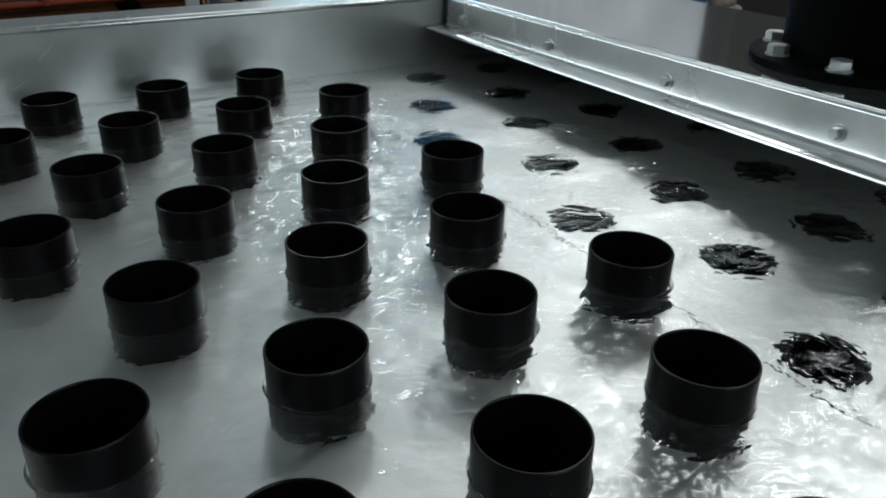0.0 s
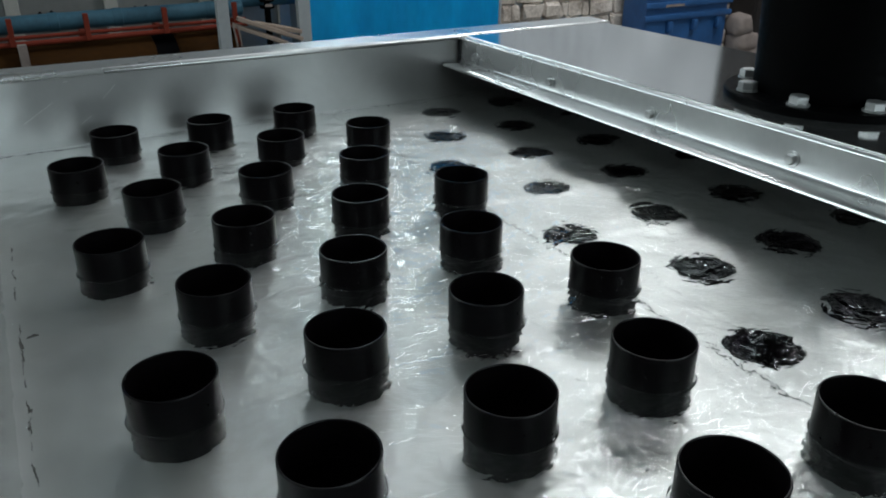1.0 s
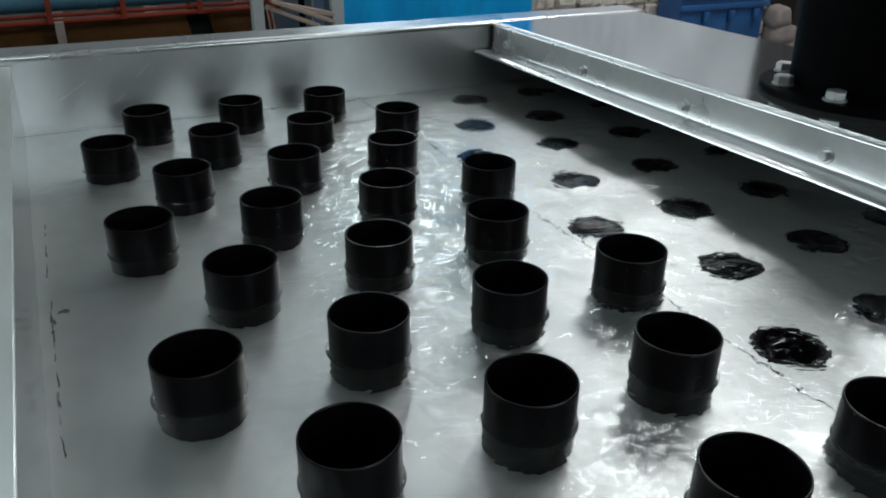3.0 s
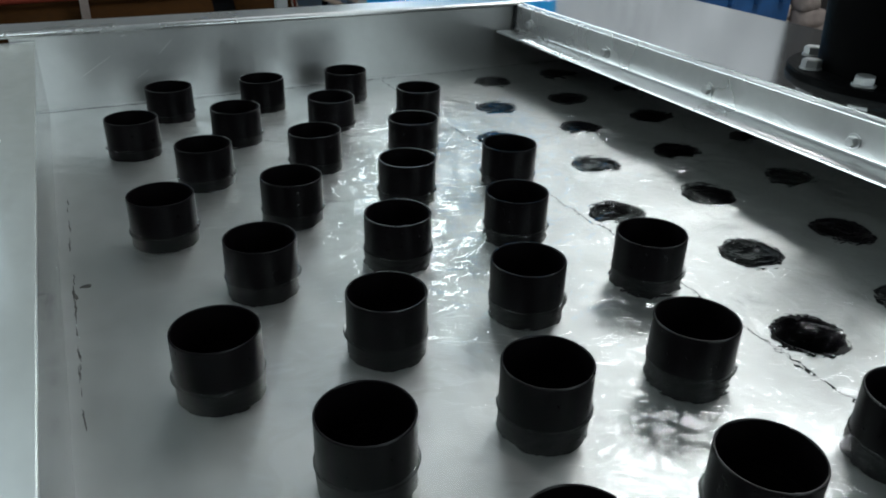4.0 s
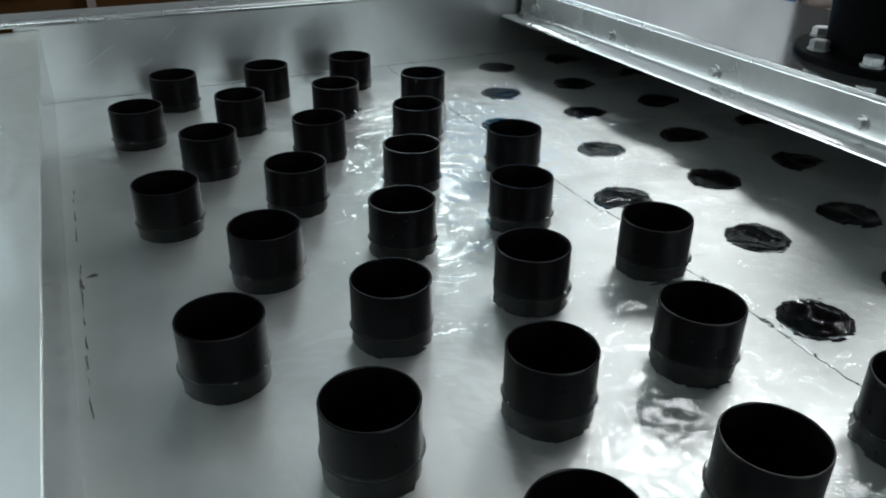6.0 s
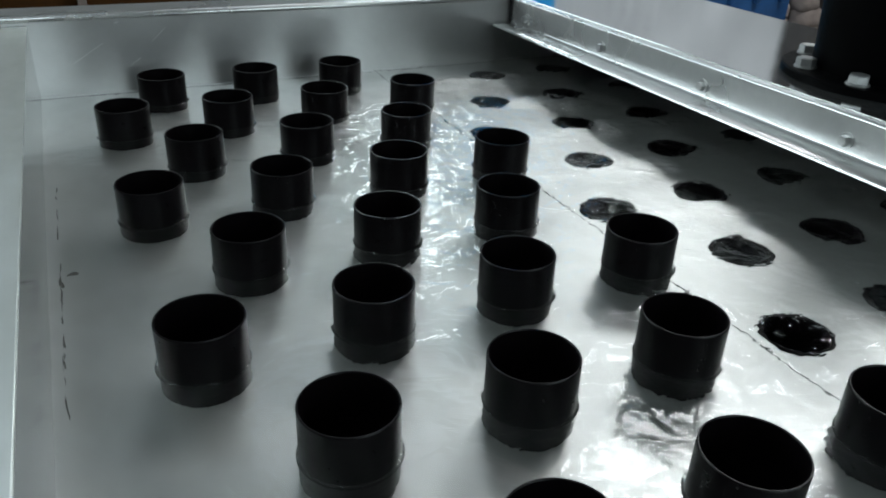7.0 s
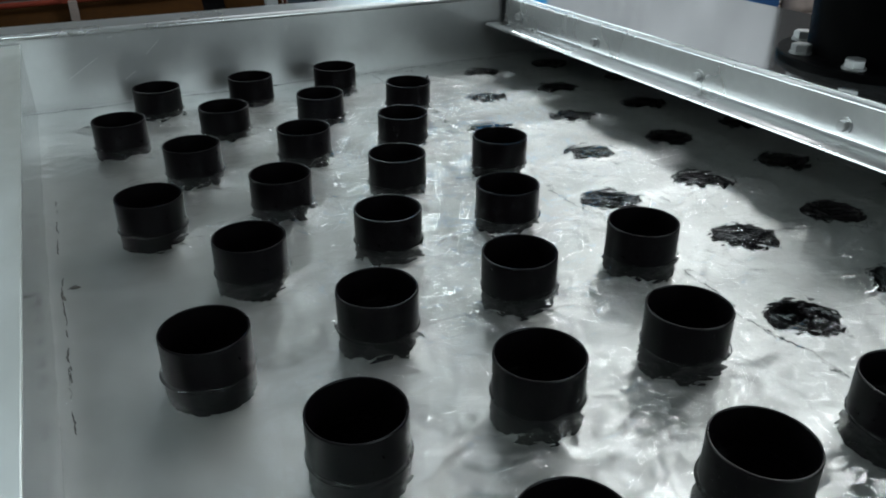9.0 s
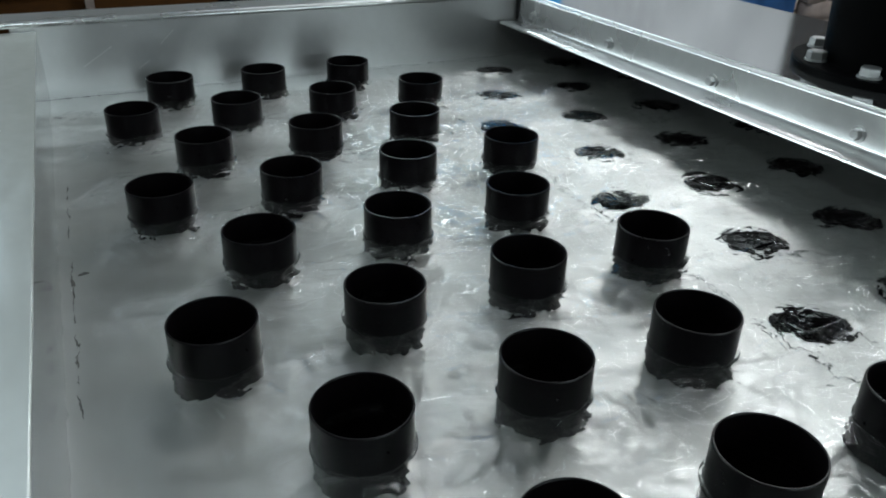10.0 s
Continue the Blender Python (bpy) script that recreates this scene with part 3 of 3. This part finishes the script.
def build_pipe_rack():
    """The red rack with the blue pipe on it and the brown pipe under it."""
    x0, x1 = fx(-1.2), fx(1.06)
    dy = lambda x: 0.09 * (x - fx(0.3))
    ends = lambda z, off=0: ((x0, BY + dy(x0) + off, z), (x1, BY + dy(x1) + off, z))
    rb = (fz(-0.03) - fz(-0.106)) / 2
    blue = tagged(new("blue_pipe"), "long blue painted pipe lying on a red steel rack", "pipe")
    part("tube", rod(*ends(fz(-0.092), 0.12), rb, 32), BLUE_PAINT, blue, smooth=40)
    for x in (fx(0.2), fx(0.47), fx(0.9)):
        part("coupling", rod((x - 0.03, BY + dy(x) + 0.12, fz(-0.092)), (x + 0.03, BY + dy(x) + 0.12, fz(-0.092)), rb * 1.07, 32), BLUE_PAINT, blue, smooth=40)
    rack = tagged(new("pipe_rack"), "red oxide painted steel rack of rails and posts", "rack")
    part("rail", rod(*ends(fz(-0.138), 0.03), 0.012, 12), RED_PAINT, rack, smooth=40)
    part("rail", rod(*ends(fz(-0.16), 0.0), 0.016, 12), RED_PAINT, rack, smooth=40)
    for x in (-0.6, -0.28, 0.023, 0.324, 0.665, 1.0):
        px = fx(x)
        low = HALL_Z if x == 1.0 else fz(-0.168)
        part("upright", box(px - 0.015, px + 0.015, BY + dy(px) - 0.03, BY + dy(px) + 0.0, low, fz(-0.052), 0.003), RED_PAINT, rack)
        part("bracket", box(px - 0.014, px + 0.014, BY + dy(px), BY + dy(px) + 0.34, fz(-0.163), fz(-0.15), 0.003), RED_PAINT, rack)
        part("post", box(px - 0.017, px + 0.017, BY + dy(px) + 0.34, BY + dy(px) + 0.38, HALL_Z, fz(-0.15), 0.003), RED_PAINT, rack)
    rr = 0.17
    brown = tagged(new("brown_pipe"), "thick rusty brown pipe lying under the rack", "pipe")
    zc = fz(-0.174) - rr
    for a, b in ((-1.2, 0.6), (0.7, 1.0)):
        xa, xb = fx(a), fx(b)
        part("tube", rod((xa, BY + dy(xa) + 0.12, zc), (xb, BY + dy(xb) + 0.12, zc), rr, 40), RUST, brown, smooth=40)
    xa, xb = fx(0.58), fx(0.72)
    part("joint", rod((xa, BY + dy(xa) + 0.12, zc), (xb, BY + dy(xb) + 0.12, zc), rr * 0.93, 40), BLACK_PAINT, brown, "dark joint band", smooth=40)
    for x in (-0.5, 0.3, 0.95):
        px = fx(x)
        part("cradle", box(px - 0.04, px + 0.04, BY - 0.02, BY + 0.3, HALL_Z, zc - rr * 0.93, 0.005), RED_PAINT, brown)
    post = tagged(part("timber_post", box(fx(0.035), fx(0.07), BY - 0.12, BY - 0.07, HALL_Z, fz(-0.155), 0.004), WHITE_SACK), "pale timber post standing before the rack", "post")


def build_columns():
    for xa, xb, y in ((0.874, 0.928, -0.16), (1.29, 1.352, -0.06)):
        ob = tagged(new("steel_column"), "grey painted steel channel column", "column", "columns of the hall")
        a, b = fx(xa), fx(xb)
        part("web", box(a, b, BY + y, BY + y + 0.008, HALL_Z + 0.012, ROOF_Z, 0.002), GREY_STEEL, ob)
        for x in (a, b - 0.008):
            part("side", box(x, x + 0.008, BY + y + 0.0085, BY + y + 0.055, HALL_Z + 0.012, ROOF_Z, 0.002), GREY_STEEL, ob)
        part("foot_plate", box(a - 0.05, b + 0.05, BY + y - 0.04, BY + y + 0.1, HALL_Z, HALL_Z + 0.0115, 0.002), GREY_STEEL, ob)


def build_panel_wall():
    x0, x1, y = fx(-1.4), fx(1.36), BY + 0.55
    ob = tagged(part("panel_wall", box(x0, x1, y, y + 0.06, HALL_Z, 1.0, 0.002), PANEL), "pale grey boarded partition with upright battens", "partition", kind="structure")
    for x in (-0.75, -0.32, 0.02, 0.41, 0.82, 1.2):
        px = -0.068 + (x + 0.068) * K * 1.1
        part("batten", box(px, px + 0.085, y - 0.05, y - 0.0005, HALL_Z, 0.98, 0.006), BATTEN, ob)
        for z in (-0.02, -0.32):
            part("bolt", hexhead(0.012, 0.008, m=pose(px + 0.2, y, z + 0.02, 90)), BLACK_PAINT, ob)
            part("bolt", hexhead(0.012, 0.008, m=pose(px + 0.27, y, z + 0.024, 90)), BLACK_PAINT, ob)


def build_valve_and_hose():
    """The valve group and pale hoses between the two columns."""
    v = tagged(new("valve"), "dark valve with white tags on an upright pipe", "valve")
    x, y = fx(1.17), BY + 0.1
    part("stem", rod((x, y, HALL_Z), (x, y, fz(0.02)), 0.022, 20), BLACK_PAINT, v, smooth=40)
    for z in (-0.03, -0.062, -0.094):
        part("flange", rod((x, y, fz(z)), (x, y, fz(z) + 0.022), 0.05, 24), BLACK_PAINT, v, smooth=40)
    for z in (-0.045, -0.078):
        part("tag", box(x - 0.03, x + 0.02, y - 0.055, y - 0.051, fz(z) - 0.006, fz(z) + 0.012, 0.001), WHITE_SACK, v, "small white tag")
    b = tagged(new("blue_pipe"), "blue pipe stub behind the valve", "pipe")
    part("tube", rod((fx(1.03), BY + 0.25, fz(-0.06)), (fx(1.36), BY + 0.25, fz(-0.06)), 0.05, 28), BLUE_PAINT, b, smooth=40)
    for k, (xa, za, xb, zb) in enumerate(((0.99, -0.12, 1.3, -0.235), (0.97, -0.15, 1.22, -0.25), (1.08, -0.152, 1.3, -0.2))):
        h = tagged(new("plank"), "pale dusty timber plank leaning over the pipes", "plank", "loose planks")
        a, c = Vector((fx(xa), BY - 0.02 + 0.03 * k, fz(za))), Vector((fx(xb), BY - 0.06, fz(zb)))
        L = (c - a).length
        part("board", box(0, L, -0.03, 0.03, -0.014, 0.014, 0.004), OLD_TIMBER, h, m=Matrix.Translation(a) @ (c - a).to_track_quat("X", "Z").to_matrix().to_4x4())
    c = tagged(new("cable"), "two thin white cables hanging down", "cable")
    for dx in (0, 0.03):
        bm = bmesh.new()
        pts = [Vector((fx(0.95) + dx + 0.05 * k / 6, BY - 0.1, fz(-0.14) - 0.4 * k / 6 + 0.02 * math.sin(k))) for k in range(7)]
        for p, q in zip(pts, pts[1:]):
            rod(p, q, 0.006, 8, bm)
        part("strand", bm, WHITE_SACK, c, smooth=60)


def build_machine():
    """The blue machine, its grey sill, and sacks beside it."""
    ob = tagged(new("blue_machine"), "dark blue painted machine with a ribbed body", "machine")
    x0, x1, y = fx(3.47), fx(4.2), BY - 0.25
    part("body", box(x0, x1, y, y + 0.3, HALL_Z, fz(0.05), 0.03), MACHINE_BLUE, ob, smooth=40)
    for z in (-0.12, -0.2, -0.275):
        part("rib", box(x0 - 0.02, x1 + 0.02, y - 0.03, y - 0.0005, fz(z) - 0.025, fz(z) + 0.025, 0.01), MACHINE_BLUE, ob, smooth=40)
    for k in range(3):
        cx = x0 + 0.25 + 0.3 * k
        part("lug", box(cx, cx + 0.05, y - 0.05, y - 0.0005, fz(-0.37), fz(-0.3), 0.01), MACHINE_BLUE, ob, smooth=40)
    part("plate", box(x0 + 0.2, x0 + 0.42, y - 0.034, y - 0.031, fz(-0.205) - 0.01, fz(-0.205) + 0.012, 0.001), WHITE_SACK, ob, "pale name plate")
    rnd = random.Random(9)
    for x, z, w in ((4.28, -0.36, 0.18), (4.33, -0.47, 0.26), (4.42, -0.54, 0.22)):
        bm = bmesh.new()
        bmesh.ops.create_icosphere(bm, subdivisions=3, radius=1)
        for v in bm.verts:
            n = 1 + 0.18 * noise.noise(v.co * 2.1 + Vector((x * 9, 0, 0)))
            v.co = Vector((math.copysign(abs(v.co.x) ** 0.7, v.co.x) * w * 0.6, math.copysign(abs(v.co.y) ** 0.7, v.co.y) * 0.11, math.copysign(abs(v.co.z) ** 0.7, v.co.z) * 0.1)) * n
        tagged(part("sack", bm, WHITE_SACK, m=pose(fx(x), BY - 0.3, fz(z)), smooth=180), "dusty pale woven sack in a heap", "sack", "sacks beside the machine")
    tagged(part("sack_shelf", box(fx(4.15), fx(4.7), BY - 0.5, BY - 0.1, HALL_Z, fz(-0.54) - 0.09, 0.01), WHITE_SACK), "pale plinth under the sacks", "plinth")
    cup = tagged(new("cupboard"), "tall dark brown steel cupboard", "cupboard")
    part("body", box(fx(4.5), fx(7.2), BY - 0.2, BY + 0.1, HALL_Z, 2.2, 0.01), DARK_BROWN, cup)
    for k in range(4):
        xa = fx(4.5) + 0.95 * k
        part("door", box(xa + 0.01, xa + 0.93, BY - 0.222, BY - 0.2005, HALL_Z + 0.08, 2.17, 0.004), DARK_BROWN, cup)


def motions():
    walk(WATER_OB, [(t, pose(dx, dy, z)) for t, z, dx, dy in WATER_ROWS])
    for k, (ob, (lane, steep, length, rows)) in enumerate(zip(RIPPLES, RIPPLE_RUNS)):
        times = sorted({t for t, x in rows} | {t for t, z in LEVELS})
        y = -(lane + 0.5) * B
        walk(ob, [(t, pose(np.interp(t, [r[0] for r in rows], [r[1] for r in rows]), y + 0.0015 * math.sin(t * 3 + k), water_level(t) + 0.0018 + 0.00005 * k)) for t in times])


build_pan()
build_pipes()
build_nozzles()
WATER_OB = build_water()
# seconds, depth, drift
LEVELS = [(0, 0.0495), (1, 0.046), (2.5, 0.0425), (4.5, 0.0385), (6.5, 0.036), (7, 0.0365), (7.5, 0.039), (8, 0.041), (9, 0.0435), (10, 0.046)]


def water_level(t):
    for (a, z0), (b, z1) in zip(LEVELS, LEVELS[1:]):
        if a <= t <= b:
            return z0 + (z1 - z0) * (t - a) / (b - a)
    return LEVELS[-1][1]


WATER_ROWS = []
for k in range(41):
    t = k * 0.25
    shake = 0.3 if t < 7 else 1.0
    WATER_ROWS.append((t, water_level(t) + 0.0006 * shake * math.sin(t * 9.1), 0.0, 0.0))
# lane between the rows, steepness, length, rows of seconds and place along the lane
RIPPLE_RUNS = [
    (1, 0.7, 0.3, [(0, 0.36), (1.2, 0.31), (2.4, 0.36), (3.6, 0.3), (4.8, 0.35), (6, 0.31), (7, 0.36), (8, 0.26), (9, 0.2), (10, 0.14)]),
    (2, 0.7, 0.3, [(0, 0.64), (1.2, 0.6), (2.4, 0.66), (3.6, 0.61), (4.8, 0.66), (6, 0.62), (7, 0.66), (8, 0.52), (9, 0.44), (10, 0.4)]),
    (3, 0.7, 0.26, [(0, 0.62), (1.2, 0.66), (2.4, 0.6), (3.6, 0.65), (4.8, 0.61), (6, 0.66), (7, 0.6), (8, 0.5), (9, 0.42), (10, 0.38)]),
    (4, 0.6, 0.26, [(0, 0.58), (1.2, 0.54), (2.4, 0.58), (3.6, 0.53), (4.8, 0.57), (6, 0.55), (7, 0.6), (8, 0.54), (9, 0.48), (10, 0.44)]),
]
for lane in range(7):
    # the surge: three trains a lane come from under the cover and spread over the pan
    t0 = 6.5 + 0.12 * lane
    RIPPLE_RUNS.append((lane, 2.2, 0.42, [(0, 1.0), (t0, 0.99), (t0 + 0.5, 0.74), (t0 + 1.0, 0.48 - 0.02 * lane), (t0 + 1.8, 0.26), (t0 + 2.5, 0.14), (10, 0.08 + 0.01 * lane)]))
    RIPPLE_RUNS.append((lane, 2.2, 0.44, [(0, 1.01), (t0 + 0.3, 1.0), (t0 + 0.9, 0.78), (t0 + 1.6, 0.6), (t0 + 2.5, 0.5), (10, 0.44)]))
    RIPPLE_RUNS.append((lane, 1.8, 0.4, [(0, 1.02), (t0 + 0.7, 1.01), (t0 + 1.3, 0.93), (t0 + 2.5, 0.88), (10, 0.83)]))
RIPPLES = build_ripples()
build_inlet_box()
build_supply_pipe()
build_hall()
build_panel_wall()
build_pipe_rack()
build_columns()
build_valve_and_hose()
build_tarpaulin()
build_machine()
build_stone_wall()
motions()
